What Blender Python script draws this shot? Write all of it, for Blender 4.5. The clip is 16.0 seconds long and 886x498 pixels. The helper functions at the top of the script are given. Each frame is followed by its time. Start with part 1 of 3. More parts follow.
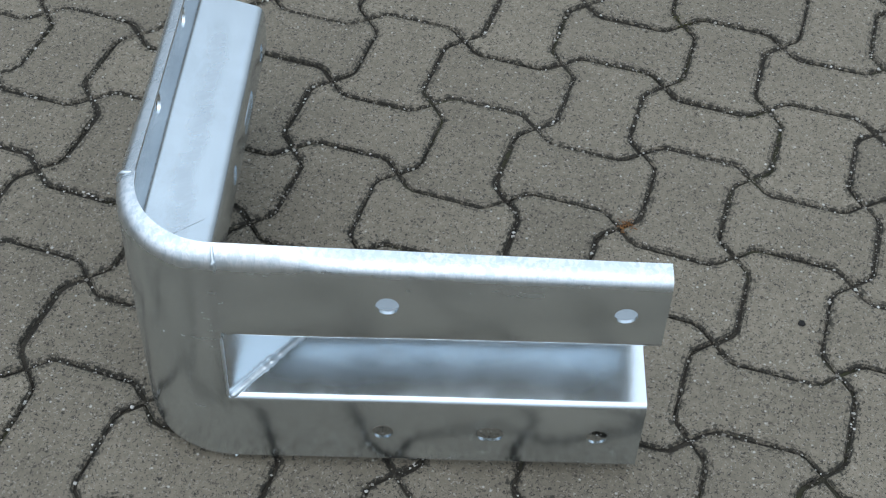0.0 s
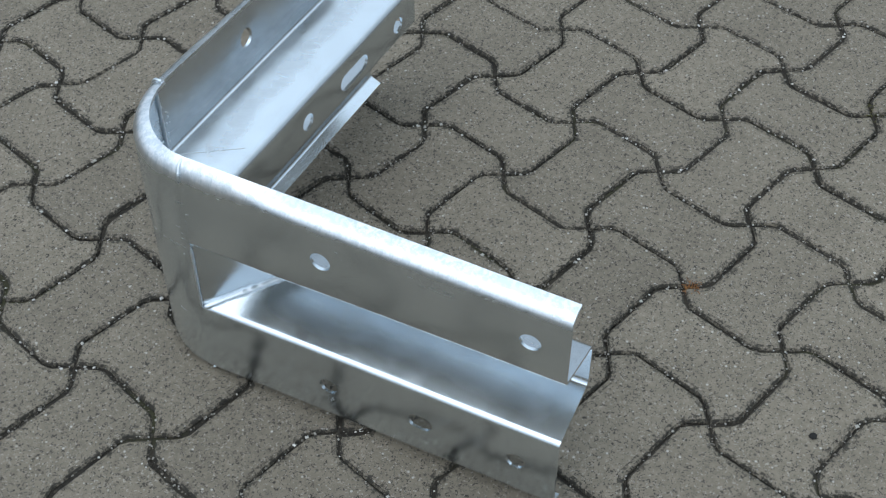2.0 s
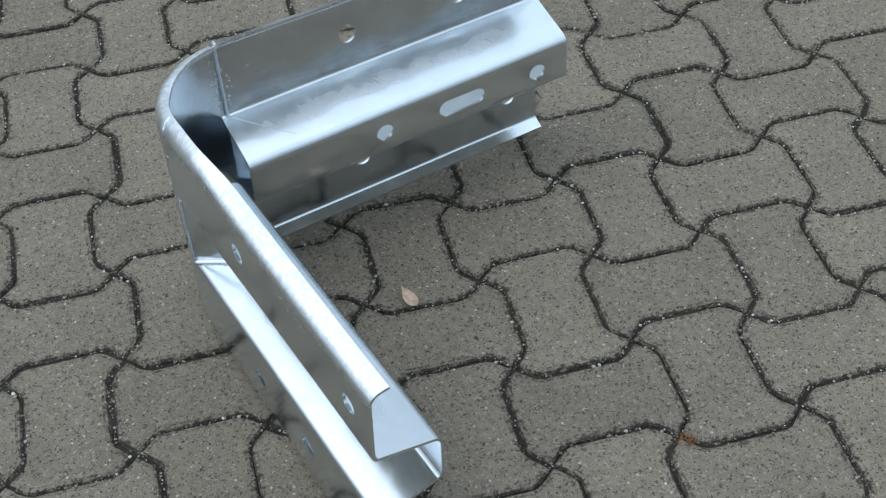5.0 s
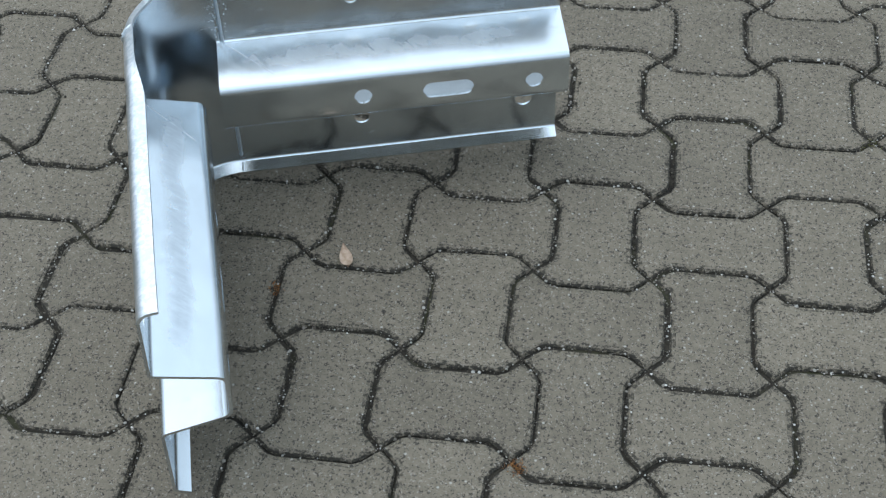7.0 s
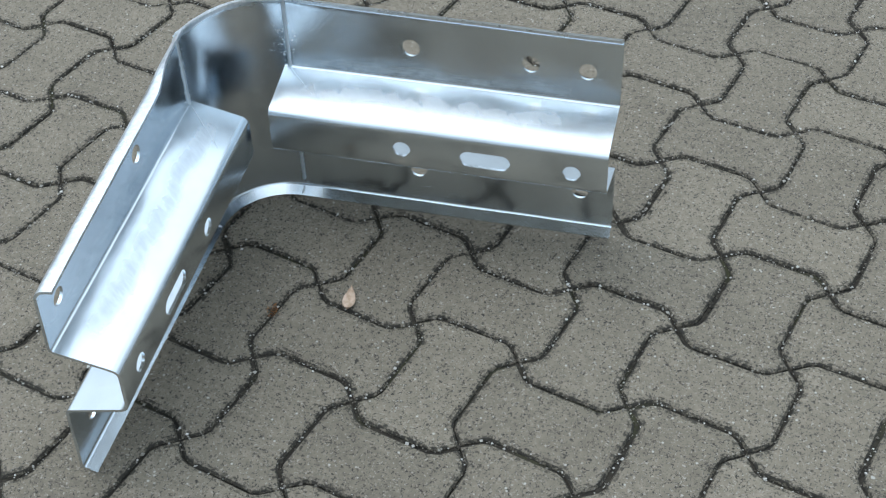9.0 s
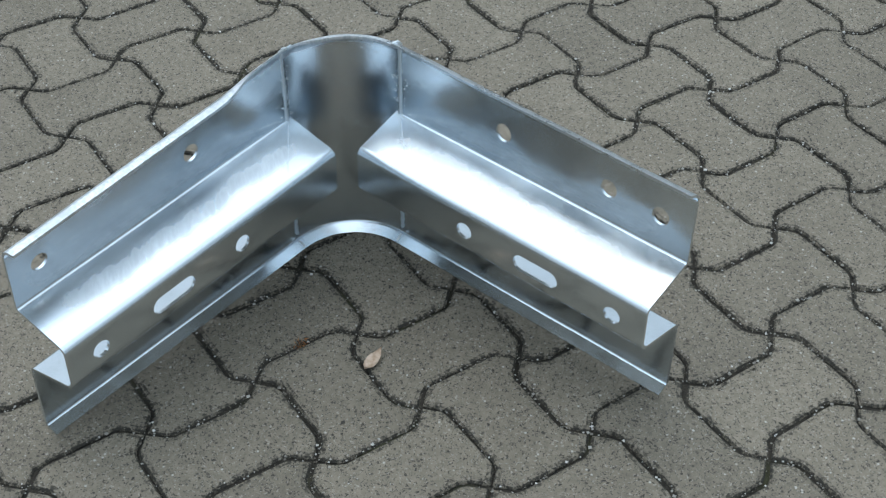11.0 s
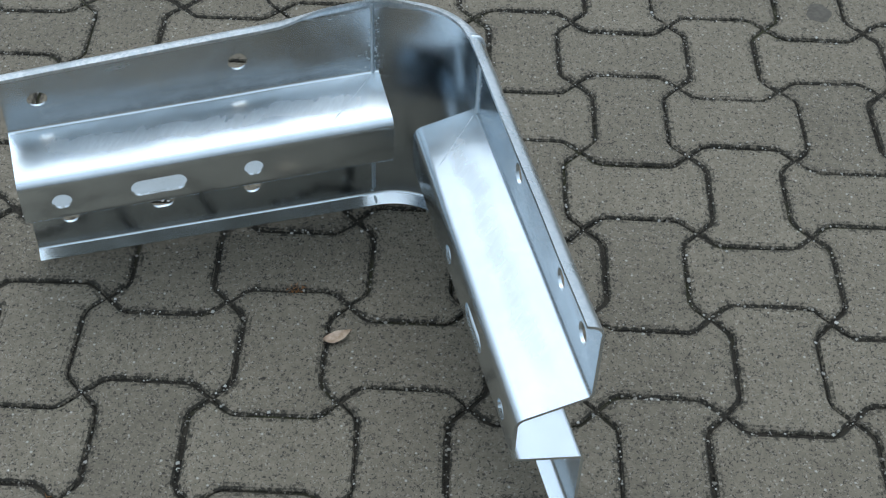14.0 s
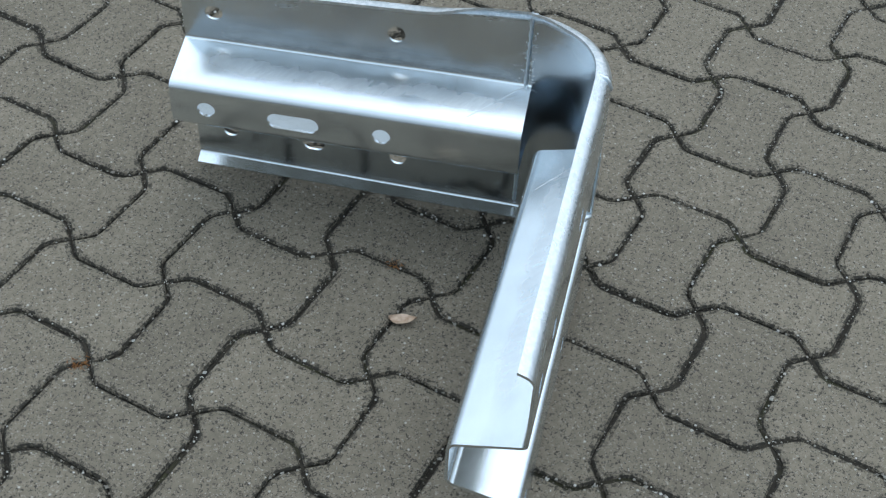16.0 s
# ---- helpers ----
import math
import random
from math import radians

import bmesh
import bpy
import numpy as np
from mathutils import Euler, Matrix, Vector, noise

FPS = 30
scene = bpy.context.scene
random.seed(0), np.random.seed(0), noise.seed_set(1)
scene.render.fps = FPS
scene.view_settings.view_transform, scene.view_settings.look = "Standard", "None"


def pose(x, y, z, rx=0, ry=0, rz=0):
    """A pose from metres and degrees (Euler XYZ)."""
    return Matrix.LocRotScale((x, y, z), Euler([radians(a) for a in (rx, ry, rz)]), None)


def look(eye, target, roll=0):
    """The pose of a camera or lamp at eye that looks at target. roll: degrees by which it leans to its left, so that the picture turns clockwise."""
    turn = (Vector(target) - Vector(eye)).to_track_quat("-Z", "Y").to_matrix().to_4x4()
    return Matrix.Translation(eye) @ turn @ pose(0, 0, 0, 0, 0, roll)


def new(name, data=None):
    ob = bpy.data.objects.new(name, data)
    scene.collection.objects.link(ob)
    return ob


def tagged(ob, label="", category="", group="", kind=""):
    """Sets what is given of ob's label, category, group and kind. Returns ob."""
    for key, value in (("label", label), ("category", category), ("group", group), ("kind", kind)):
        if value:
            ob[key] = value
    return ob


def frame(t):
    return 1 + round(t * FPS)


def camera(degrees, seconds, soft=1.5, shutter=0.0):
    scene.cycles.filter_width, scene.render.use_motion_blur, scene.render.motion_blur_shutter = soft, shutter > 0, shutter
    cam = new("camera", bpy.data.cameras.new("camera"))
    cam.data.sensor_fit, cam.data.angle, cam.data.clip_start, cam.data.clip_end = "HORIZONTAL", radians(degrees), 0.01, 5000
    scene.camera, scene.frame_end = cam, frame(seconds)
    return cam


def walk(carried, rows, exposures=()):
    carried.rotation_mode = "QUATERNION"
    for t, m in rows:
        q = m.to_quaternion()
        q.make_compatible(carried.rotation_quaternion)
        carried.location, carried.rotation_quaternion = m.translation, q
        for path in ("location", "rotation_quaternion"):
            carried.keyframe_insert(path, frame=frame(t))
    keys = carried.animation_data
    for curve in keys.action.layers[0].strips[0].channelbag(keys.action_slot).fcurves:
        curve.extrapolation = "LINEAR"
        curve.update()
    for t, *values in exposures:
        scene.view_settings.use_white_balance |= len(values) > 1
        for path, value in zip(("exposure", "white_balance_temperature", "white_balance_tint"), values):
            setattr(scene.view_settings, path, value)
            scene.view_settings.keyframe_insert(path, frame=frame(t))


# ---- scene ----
cam = camera(35.6, 16.0, soft=1.25)
PATH = [
    (0, (-1.234, -0.459, 1.412), (0.085, -0.097, -0.047), 3.0),
    (0.5, (-1.182, -0.605, 1.431), (0.08, -0.043, -0.015), 0.5),
    (1, (-1.135, -0.754, 1.433), (0.058, -0.033, -0.001), 0.8),
    (1.5, (-1.079, -0.893, 1.439), (0.009, -0.022, 0.004), 0.3),
    (2, (-0.996, -0.988, 1.424), (0.003, -0.029, -0.019), -0.4),
    (2.5, (-0.887, -1.07, 1.405), (0.025, -0.033, -0.042), -0.6),
    (3, (-0.795, -1.142, 1.404), (-0.002, -0.012, -0.043), -2.6),
    (3.5, (-0.682, -1.227, 1.406), (-0.024, 0.0, -0.03), -3.4),
    (4, (-0.574, -1.286, 1.411), (-0.045, 0.014, -0.014), -3.1),
    (4.2, (-0.529, -1.292, 1.412), (-0.047, 0.028, -0.012), -3.0),
    (6.3, (0.065, -1.336, 1.423), (0.021, 0.08, 0.012), -4.2),
    (6.5, (0.127, -1.346, 1.427), (0.029, 0.055, 0.003), -3.7),
    (7, (0.256, -1.358, 1.434), (0.033, 0.022, 0.004), -2.0),
    (7.5, (0.383, -1.339, 1.418), (0.018, 0.016, -0.008), -3.1),
    (8, (0.49, -1.286, 1.414), (0.018, 0.048, 0.001), -3.1),
    (8.5, (0.613, -1.232, 1.416), (0.011, 0.067, 0.02), -4.3),
    (9, (0.753, -1.152, 1.424), (-0.007, 0.097, 0.059), -2.3),
    (9.5, (0.845, -1.074, 1.435), (-0.052, 0.091, 0.08), -1.8),
    (10, (0.916, -0.955, 1.429), (-0.114, 0.101, 0.079), -2.1),
    (10.2, (0.939, -0.903, 1.425), (-0.135, 0.115, 0.079), -1.3),
    (12.3, (1.175, -0.32, 1.443), (-0.198, 0.142, 0.065), -0.7),
    (12.5, (1.174, -0.267, 1.438), (-0.212, 0.135, 0.054), -0.7),
    (13, (1.144, -0.125, 1.431), (-0.258, 0.142, 0.03), 1.6),
    (13.5, (1.117, -0.003, 1.431), (-0.282, 0.155, 0.011), 2.9),
    (14, (1.095, 0.121, 1.427), (-0.293, 0.127, -0.013), 2.3),
    (14.5, (1.09, 0.265, 1.431), (-0.282, 0.116, -0.016), 2.7),
    (15, (1.083, 0.407, 1.44), (-0.263, 0.071, -0.001), 2.3),
    (15.5, (1.058, 0.489, 1.434), (-0.25, 0.008, 0.0), 2.2),
    (16, (0.988, 0.589, 1.435), (-0.257, -0.031, -0.002), 3.1),
]
EXPOSURES = [(0, -0.20, 6450, 10), (4, -0.18, 6450, 10), (6.5, -0.16, 6450, 9), (7, -0.12, 6450, 9), (8.5, 0.10, 6450, 9), (9.5, 0.17, 6470, 9), (10.2, 0.09, 6420, 8), (12.5, -0.28, 6430, 8), (13, -0.34, 6430, 8), (15, -0.32, 6430, 8), (16, -0.17, 6420, 8)]
walk(cam, [(t, look(eye, target, roll)) for t, eye, target, roll in PATH], EXPOSURES)

# ---- light ----
world = bpy.data.worlds.new("overcast_sky")
scene.world = world
world.use_nodes = True
wt = world.node_tree
wt.nodes.clear()
w_out = wt.nodes.new("ShaderNodeOutputWorld")
w_bg = wt.nodes.new("ShaderNodeBackground")
w_sky = wt.nodes.new("ShaderNodeTexSky")
w_hsv = wt.nodes.new("ShaderNodeHueSaturation")
w_sky.sky_type = "NISHITA"
w_sky.sun_disc = False
SUN_EL, SUN_ROT = radians(66), radians(268)
w_sky.sun_elevation, w_sky.sun_rotation = SUN_EL, SUN_ROT
w_sky.dust_density = 4.0
w_sky.air_density = 1.0
w_hsv.inputs["Saturation"].default_value = 0.5
w_hsv.inputs["Value"].default_value = 0.05
# closed cloud cover, brighter overhead than at the horizon, over the clear sky's glow round the sun
w_tc = wt.nodes.new("ShaderNodeTexCoord")
w_sep = wt.nodes.new("ShaderNodeSeparateXYZ")
w_ramp = wt.nodes.new("ShaderNodeValToRGB")
w_noise = wt.nodes.new("ShaderNodeTexNoise")
w_cloud = wt.nodes.new("ShaderNodeMix")
w_mix = wt.nodes.new("ShaderNodeMix")
for n_mix, blend, fac in ((w_cloud, "MULTIPLY", 0.35), (w_mix, "ADD", 1.0)):
    n_mix.data_type, n_mix.blend_type = "RGBA", blend
    n_mix.inputs[0].default_value = fac
w_noise.inputs["Scale"].default_value = 2.2
w_noise.inputs["Detail"].default_value = 5.0
el = w_ramp.color_ramp.elements
for height in (0.3, 0.5, 0.6, 0.8):
    el.new(height)
for stop, (height, light) in zip(el, ((0.0, 0.32), (0.30, 0.56), (0.51, 0.98), (0.645, 1.34), (0.84, 1.50), (1.0, 1.46))):
    stop.position, stop.color = height, (light * 0.82, light, light * 1.16, 1)
w_bg.inputs["Strength"].default_value = 1.0
wt.links.new(w_tc.outputs["Generated"], w_sep.inputs[0])
wt.links.new(w_sep.outputs["Z"], w_ramp.inputs[0])
wt.links.new(w_tc.outputs["Generated"], w_noise.inputs["Vector"])
wt.links.new(w_ramp.outputs[0], w_cloud.inputs[6])
wt.links.new(w_noise.outputs["Fac"], w_cloud.inputs[7])
wt.links.new(w_sky.outputs[0], w_hsv.inputs["Color"])
w_dot = wt.nodes.new("ShaderNodeVectorMath")
w_dot.operation = "DOT_PRODUCT"
w_dot.inputs[1].default_value = (math.sin(SUN_ROT), math.cos(SUN_ROT), 0.0)
w_fall = wt.nodes.new("ShaderNodeMath")
w_fall.operation = "MULTIPLY_ADD"
w_fall.inputs[1].default_value, w_fall.inputs[2].default_value = 0.17, 1.0
w_side = wt.nodes.new("ShaderNodeVectorMath")
w_side.operation = "SCALE"
wt.links.new(w_tc.outputs["Generated"], w_dot.inputs[0])
wt.links.new(w_dot.outputs["Value"], w_fall.inputs[0])
wt.links.new(w_cloud.outputs[2], w_side.inputs[0])
wt.links.new(w_fall.outputs[0], w_side.inputs["Scale"])
wt.links.new(w_side.outputs[0], w_mix.inputs[6])
wt.links.new(w_hsv.outputs[0], w_mix.inputs[7])
wt.links.new(w_mix.outputs[2], w_bg.inputs["Color"])
wt.links.new(w_bg.outputs[0], w_out.inputs["Surface"])

sun_data = bpy.data.lights.new("sun", "SUN")
sun_data.energy, sun_data.angle, sun_data.color = 0.27, radians(80), (1.0, 0.97, 0.92)
sun = new("sun", sun_data)
sun_dir = Vector((math.sin(SUN_ROT) * math.cos(SUN_EL), math.cos(SUN_ROT) * math.cos(SUN_EL), math.sin(SUN_EL)))
sun.matrix_world = look(sun_dir * 10, (0, 0, 0))

# ---- materials ----


class Nodes:
    """A node material under construction."""

    def __init__(self, name):
        self.mat = bpy.data.materials.new(name)
        self.mat.use_nodes = True
        self.tree = self.mat.node_tree
        self.bsdf = self.tree.nodes["Principled BSDF"]

    def add(self, kind, **inputs):
        n = self.tree.nodes.new("ShaderNode" + kind)
        for key, value in inputs.items():
            self.put(n, key.replace("_", " "), value)
        return n

    def put(self, n, key, value):
        if isinstance(value, bpy.types.NodeSocket):
            self.tree.links.new(value, n.inputs[key])
        else:
            n.inputs[key].default_value = value

    def coords(self, scale=(1, 1, 1), world_space=False, turn=(0, 0, 0)):
        src = self.add("NewGeometry").outputs["Position"] if world_space else self.add("TexCoord").outputs["Object"]
        m = self.add("Mapping", Vector=src)
        m.inputs["Scale"].default_value = scale
        m.inputs["Rotation"].default_value = turn
        return m.outputs[0]

    def noise(self, vec, scale, detail=4.0, rough=0.55, distort=0.0):
        return self.add("TexNoise", Vector=vec, Scale=scale, Detail=detail, Roughness=rough, Distortion=distort).outputs["Fac"]

    def ramp(self, fac, *stops):
        r = self.add("ValToRGB", Fac=fac)
        el = r.color_ramp.elements
        while len(el) < len(stops):
            el.new(0.5)
        for e, (p, c) in zip(el, stops):
            e.position = p
            e.color = (c, c, c, 1) if isinstance(c, (int, float)) else (*c, 1)
        return r.outputs[0]

    def math(self, op, a, b=0.0):
        n = self.add("Math")
        n.operation = op
        self.put(n, 0, a)
        self.put(n, 1, b)
        return n.outputs[0]

    def mix(self, fac, a, b, blend="MIX"):
        n = self.add("Mix")
        n.data_type, n.blend_type = "RGBA", blend
        for idx, v in ((0, fac), (6, a), (7, b)):
            if isinstance(v, bpy.types.NodeSocket):
                self.tree.links.new(v, n.inputs[idx])
            elif idx:
                n.inputs[idx].default_value = (*v, 1)
            else:
                n.inputs[idx].default_value = v
        return n.outputs[2]

    def bump(self, height, strength, distance, normal=None):
        b = self.add("Bump", Height=height, Strength=strength, Distance=distance)
        if normal is not None:
            self.put(b, "Normal", normal)
        return b.outputs[0]

    def done(self, **inputs):
        for key, value in inputs.items():
            self.put(self.bsdf, key.replace("_", " "), value)
        return self.mat


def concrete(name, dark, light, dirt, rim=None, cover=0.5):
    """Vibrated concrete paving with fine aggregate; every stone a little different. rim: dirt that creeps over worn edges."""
    k = Nodes(name)
    p = k.coords(world_space=True)
    rnd = k.add("ObjectInfo").outputs["Random"]
    blot = k.noise(p, 9.0, 5.0, 0.6)
    mid = k.noise(p, 85.0, 5.0, 0.65)
    fine = k.noise(p, 300.0, 3.0, 0.7)
    base = k.mix(k.ramp(mid, (0.32, 0.0), (0.68, 1.0)), dark, light)
    base = k.mix(k.ramp(blot, (0.42, 0.0), (0.75, 0.55)), base, dirt)
    tone = k.math("ADD", k.math("MULTIPLY", rnd, 0.20), 0.90)
    tint = k.add("HueSaturation", Color=base, Value=tone)
    base = tint.outputs[0]
    fleck = k.noise(k.coords((1, 1, 1), True, (0.7, 0.1, 0.4)), 255.0, 3.0, 0.55, 1.2)
    pale = k.noise(k.coords((1, 1, 1), True, (0.2, 0.9, 1.3)), 280.0, 3.0, 0.55, 1.0)
    base = k.mix(k.ramp(fleck, (0.38, 0.95), (0.43, 0.0)), base, (0.036, 0.032, 0.026))
    base = k.mix(k.ramp(pale, (0.60, 0.0), (0.66, 0.65)), base, (0.40, 0.37, 0.32))
    v1 = k.add("TexVoronoi", Vector=p, Scale=125.0, Randomness=1.0)
    keep = k.add("SeparateColor", Color=v1.outputs["Color"]).outputs[0]
    pit = k.math("MULTIPLY", k.ramp(v1.outputs["Distance"], (0.18, 1.0), (0.32, 0.0)), k.ramp(keep, (0.88, 0.0), (0.89, 1.0)))
    base = k.mix(k.math("MULTIPLY", pit, 0.65), base, (0.030, 0.028, 0.024))
    v2 = k.add("TexVoronoi", Vector=k.coords((1, 1, 1), True, (0.3, 0.2, 0.9)), Scale=120.0, Randomness=1.0)
    keep2 = k.add("SeparateColor", Color=v2.outputs["Color"]).outputs[1]
    chip = k.math("MULTIPLY", k.ramp(v2.outputs["Distance"], (0.16, 1.0), (0.26, 0.0)), k.ramp(keep2, (0.92, 0.0), (0.93, 1.0)))
    base = k.mix(k.math("MULTIPLY", chip, 0.6), base, (0.56, 0.54, 0.49))
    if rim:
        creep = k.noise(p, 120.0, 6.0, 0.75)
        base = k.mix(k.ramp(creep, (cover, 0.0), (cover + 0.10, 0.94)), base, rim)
    h = k.math("ADD", k.math("MULTIPLY", k.math("ADD", fine, fleck), 0.5), k.math("MULTIPLY", mid, 0.6))
    h = k.math("SUBTRACT", h, k.math("MULTIPLY", pit, 0.8))
    return k.done(Base_Color=base, Roughness=0.9, Normal=k.bump(h, 0.65, 0.0018))


def soil():
    k = Nodes("joint_soil")
    p = k.coords(world_space=True)
    a = k.noise(p, 60.0, 6.0, 0.7)
    b = k.noise(p, 600.0, 3.0, 0.7)
    c = k.mix(k.ramp(a, (0.35, 0.0), (0.7, 1.0)), (0.014, 0.012, 0.009), (0.060, 0.050, 0.036))
    moss = k.ramp(k.noise(p, 5.0, 3.0), (0.54, 0.0), (0.64, 0.8))
    c = k.mix(moss, c, (0.052, 0.052, 0.022))
    c = k.mix(k.ramp(b, (0.62, 0.0), (0.75, 0.5)), c, (0.16, 0.14, 0.12))
    return k.done(Base_Color=c, Roughness=0.95, Normal=k.bump(b, 0.8, 0.003))


def zinc(name, rough=0.155, streak=(1.0, 1.0, 6.0), tone=0.83, relief=0.24):
    """Hot-dip galvanised steel: cloudy zinc, run marks, soft waviness."""
    k = Nodes(name)
    p = k.coords()
    ps = k.coords(streak)
    cloud = k.noise(p, 11.0, 5.0, 0.6, 0.6)
    runs = k.noise(ps, 26.0, 5.0, 0.65, 0.4)
    fine = k.noise(p, 300.0, 3.0, 0.6)
    col = k.mix(k.ramp(cloud, (0.35, 0.0), (0.7, 1.0)), (tone * 0.83, tone * 0.905, tone * 0.965), (tone * 0.93, tone * 1.01, tone * 1.07))
    col = k.mix(k.ramp(runs, (0.60, 0.0), (0.78, 0.35)), col, (tone * 0.68, tone * 0.70, tone * 0.73))
    sp = k.add("TexVoronoi", Vector=p, Scale=55.0)
    dot = k.math("MULTIPLY", k.ramp(sp.outputs["Distance"], (0.05, 1.0), (0.09, 0.0)), k.ramp(k.noise(p, 6.0), (0.55, 0.0), (0.65, 1.0)))
    col = k.mix(k.math("MULTIPLY", dot, 0.5), col, (0.9, 0.9, 0.9))
    # dark band along the ledge: brushed smear plus a reflection painted into the colour
    led, alo, band_share = k.add("Attribute"), k.add("Attribute"), k.add("Attribute")
    led.attribute_name, alo.attribute_name = "ledge", "along"
    band_share.attribute_name = "band_share"
    across = k.add("CombineXYZ", X=k.math("ADD", alo.outputs["Fac"], k.math("MULTIPLY", led.outputs["Fac"], -0.06)), Y=k.math("MULTIPLY", led.outputs["Fac"], 0.03))
    stroke = k.noise(across.outputs[0], 120.0, 4.0, 0.6)
    swath = k.noise(across.outputs[0], 14.0, 3.0, 0.5)
    place = k.math("ADD", led.outputs["Fac"], k.math("MULTIPLY", k.math("SUBTRACT", swath, 0.5), 0.45))
    smear_reflection = k.math("MULTIPLY", k.ramp(place, (0.24, 0.0), (0.42, 1.0), (0.54, 1.0), (0.66, 0.0)), k.ramp(alo.outputs["Fac"], (0.012, 0.0), (0.05, 1.0), (0.40, 1.0), (0.46, 0.0)))
    smear_reflection = k.math("MULTIPLY", smear_reflection, k.ramp(stroke, (0.30, 0.35), (0.62, 1.0)))
    smear_reflection = k.math("MULTIPLY", smear_reflection, band_share.outputs["Fac"])
    col = k.mix(k.math("MULTIPLY", smear_reflection, 0.36), col, (tone * 0.42, tone * 0.45, tone * 0.50))
    r = k.math("ADD", k.math("MULTIPLY", k.ramp(cloud, (0.3, 0.0), (0.75, 1.0)), 0.09), rough)
    r = k.math("ADD", r, k.math("MULTIPLY", k.ramp(runs, (0.5, 0.0), (0.8, 1.0)), 0.08))
    r = k.math("ADD", r, k.math("MULTIPLY", smear_reflection, 0.20))
    # frozen zinc runs over the rolled upper edge
    lip = k.add("Attribute")
    lip.attribute_name = "lip"
    drip = k.noise(k.coords((1.0, 1.0, 0.22), False, (0.3, 0.25, 0.0)), 150.0, 3.0, 0.6, 0.3)
    much = k.math("MULTIPLY", lip.outputs["Fac"], k.ramp(k.noise(p, 16.0, 3.0), (0.28, 0.25), (0.52, 1.0)))
    r = k.math("ADD", r, k.math("MULTIPLY", much, 0.24))
    col = k.mix(k.math("MULTIPLY", much, k.ramp(drip, (0.42, 0.0), (0.56, 0.85))), col, (0.93, 0.96, 1.0))
    wave = k.noise(p, 7.0, 2.0, 0.4)
    n1 = k.bump(wave, relief, 0.012)
    n1 = k.bump(k.math("MULTIPLY", drip, much), 0.25, 0.003, n1)
    n2 = k.bump(runs, 0.05, 0.002, n1)
    n3 = k.bump(fine, 0.03, 0.0005, n2)
    return k.done(Base_Color=col, Metallic=1.0, Roughness=r, Normal=n3)


def plain(name, color, rough, scale=200.0, depth=0.001, other=None):
    k = Nodes(name)
    f = k.noise(k.coords(), scale, 4.0, 0.6)
    c = k.mix(k.ramp(f, (0.35, 0.0), (0.65, 1.0)), color, other or tuple(min(1, v * 1.5) for v in color))
    return k.done(Base_Color=c, Roughness=rough, Normal=k.bump(f, 0.4, depth))


def grains():
    """Loose sand and grit: each grain its own grey, brown or white."""
    k = Nodes("joint_grit")
    g = k.add("NewGeometry").outputs["Random Per Island"]
    c = k.ramp(g, (0.0, (0.022, 0.018, 0.013)), (0.56, (0.060, 0.050, 0.036)), (0.62, (0.16, 0.14, 0.115)), (0.84, (0.36, 0.34, 0.30)), (1.0, (0.70, 0.68, 0.65)))
    return k.done(Base_Color=c, Roughness=0.8)


TONES = ((0.160, 0.137, 0.103), (0.240, 0.206, 0.158), (0.131, 0.111, 0.083))
M_STONE = concrete("paving_concrete", *TONES)
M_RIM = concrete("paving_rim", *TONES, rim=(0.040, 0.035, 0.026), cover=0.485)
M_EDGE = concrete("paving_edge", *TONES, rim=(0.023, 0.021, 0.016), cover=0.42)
M_SOIL = soil()
M_GRIT = grains()
M_ZINC = zinc("galvanised_sheet")
M_ZINC_ROUGH = zinc("galvanised_weld", 0.36, (1, 1, 1), 0.86, 0.8)
M_LEAF = plain("dry_leaf", (0.42, 0.29, 0.20), 0.7, 90.0, 0.0006, (0.66, 0.52, 0.41))
M_STRAW = plain("dry_moss", (0.20, 0.075, 0.025), 0.9, 120.0, 0.001, (0.34, 0.17, 0.06))
M_GREEN = plain("moss", (0.060, 0.062, 0.018), 0.95, 120.0, 0.001, (0.11, 0.10, 0.035))
M_PIT = plain("dark_spot", (0.010, 0.009, 0.008), 0.9)
M_STAIN = plain("old_stain", (0.085, 0.075, 0.062), 0.85, 120.0, 0.0005)

# ---- helpers for meshes ----


def mesh_of(name, verts, faces, mats, smooth=None, index=None):
    me = bpy.data.meshes.new(name)
    me.from_pydata(verts, [], faces)
    for m in mats:
        me.materials.append(m)
    if index:
        me.polygons.foreach_set("material_index", index)
    if smooth:
        me.polygons.foreach_set("use_smooth", [True] * len(me.polygons))
        me.set_sharp_from_angle(angle=radians(smooth))
    me.update()
    return me


def part(name, me, parent, label="", m=None):
    ob = new(name, me)
    ob.parent = parent
    if m is not None:
        ob.matrix_basis = m
    return tagged(ob, label)


# ---- ground: one sheet of joint soil to the horizon ----
PITCH = 0.1667
HALF = 9


def flat_ring(name, z, inner, outer):
    n = 48
    v = []
    for r in (inner, outer):
        v += [(r * math.cos(2 * math.pi * i / n), r * math.sin(2 * math.pi * i / n), z) for i in range(n)]
    return v, [(i, n + i, n + (i + 1) % n, (i + 1) % n) for i in range(n)]


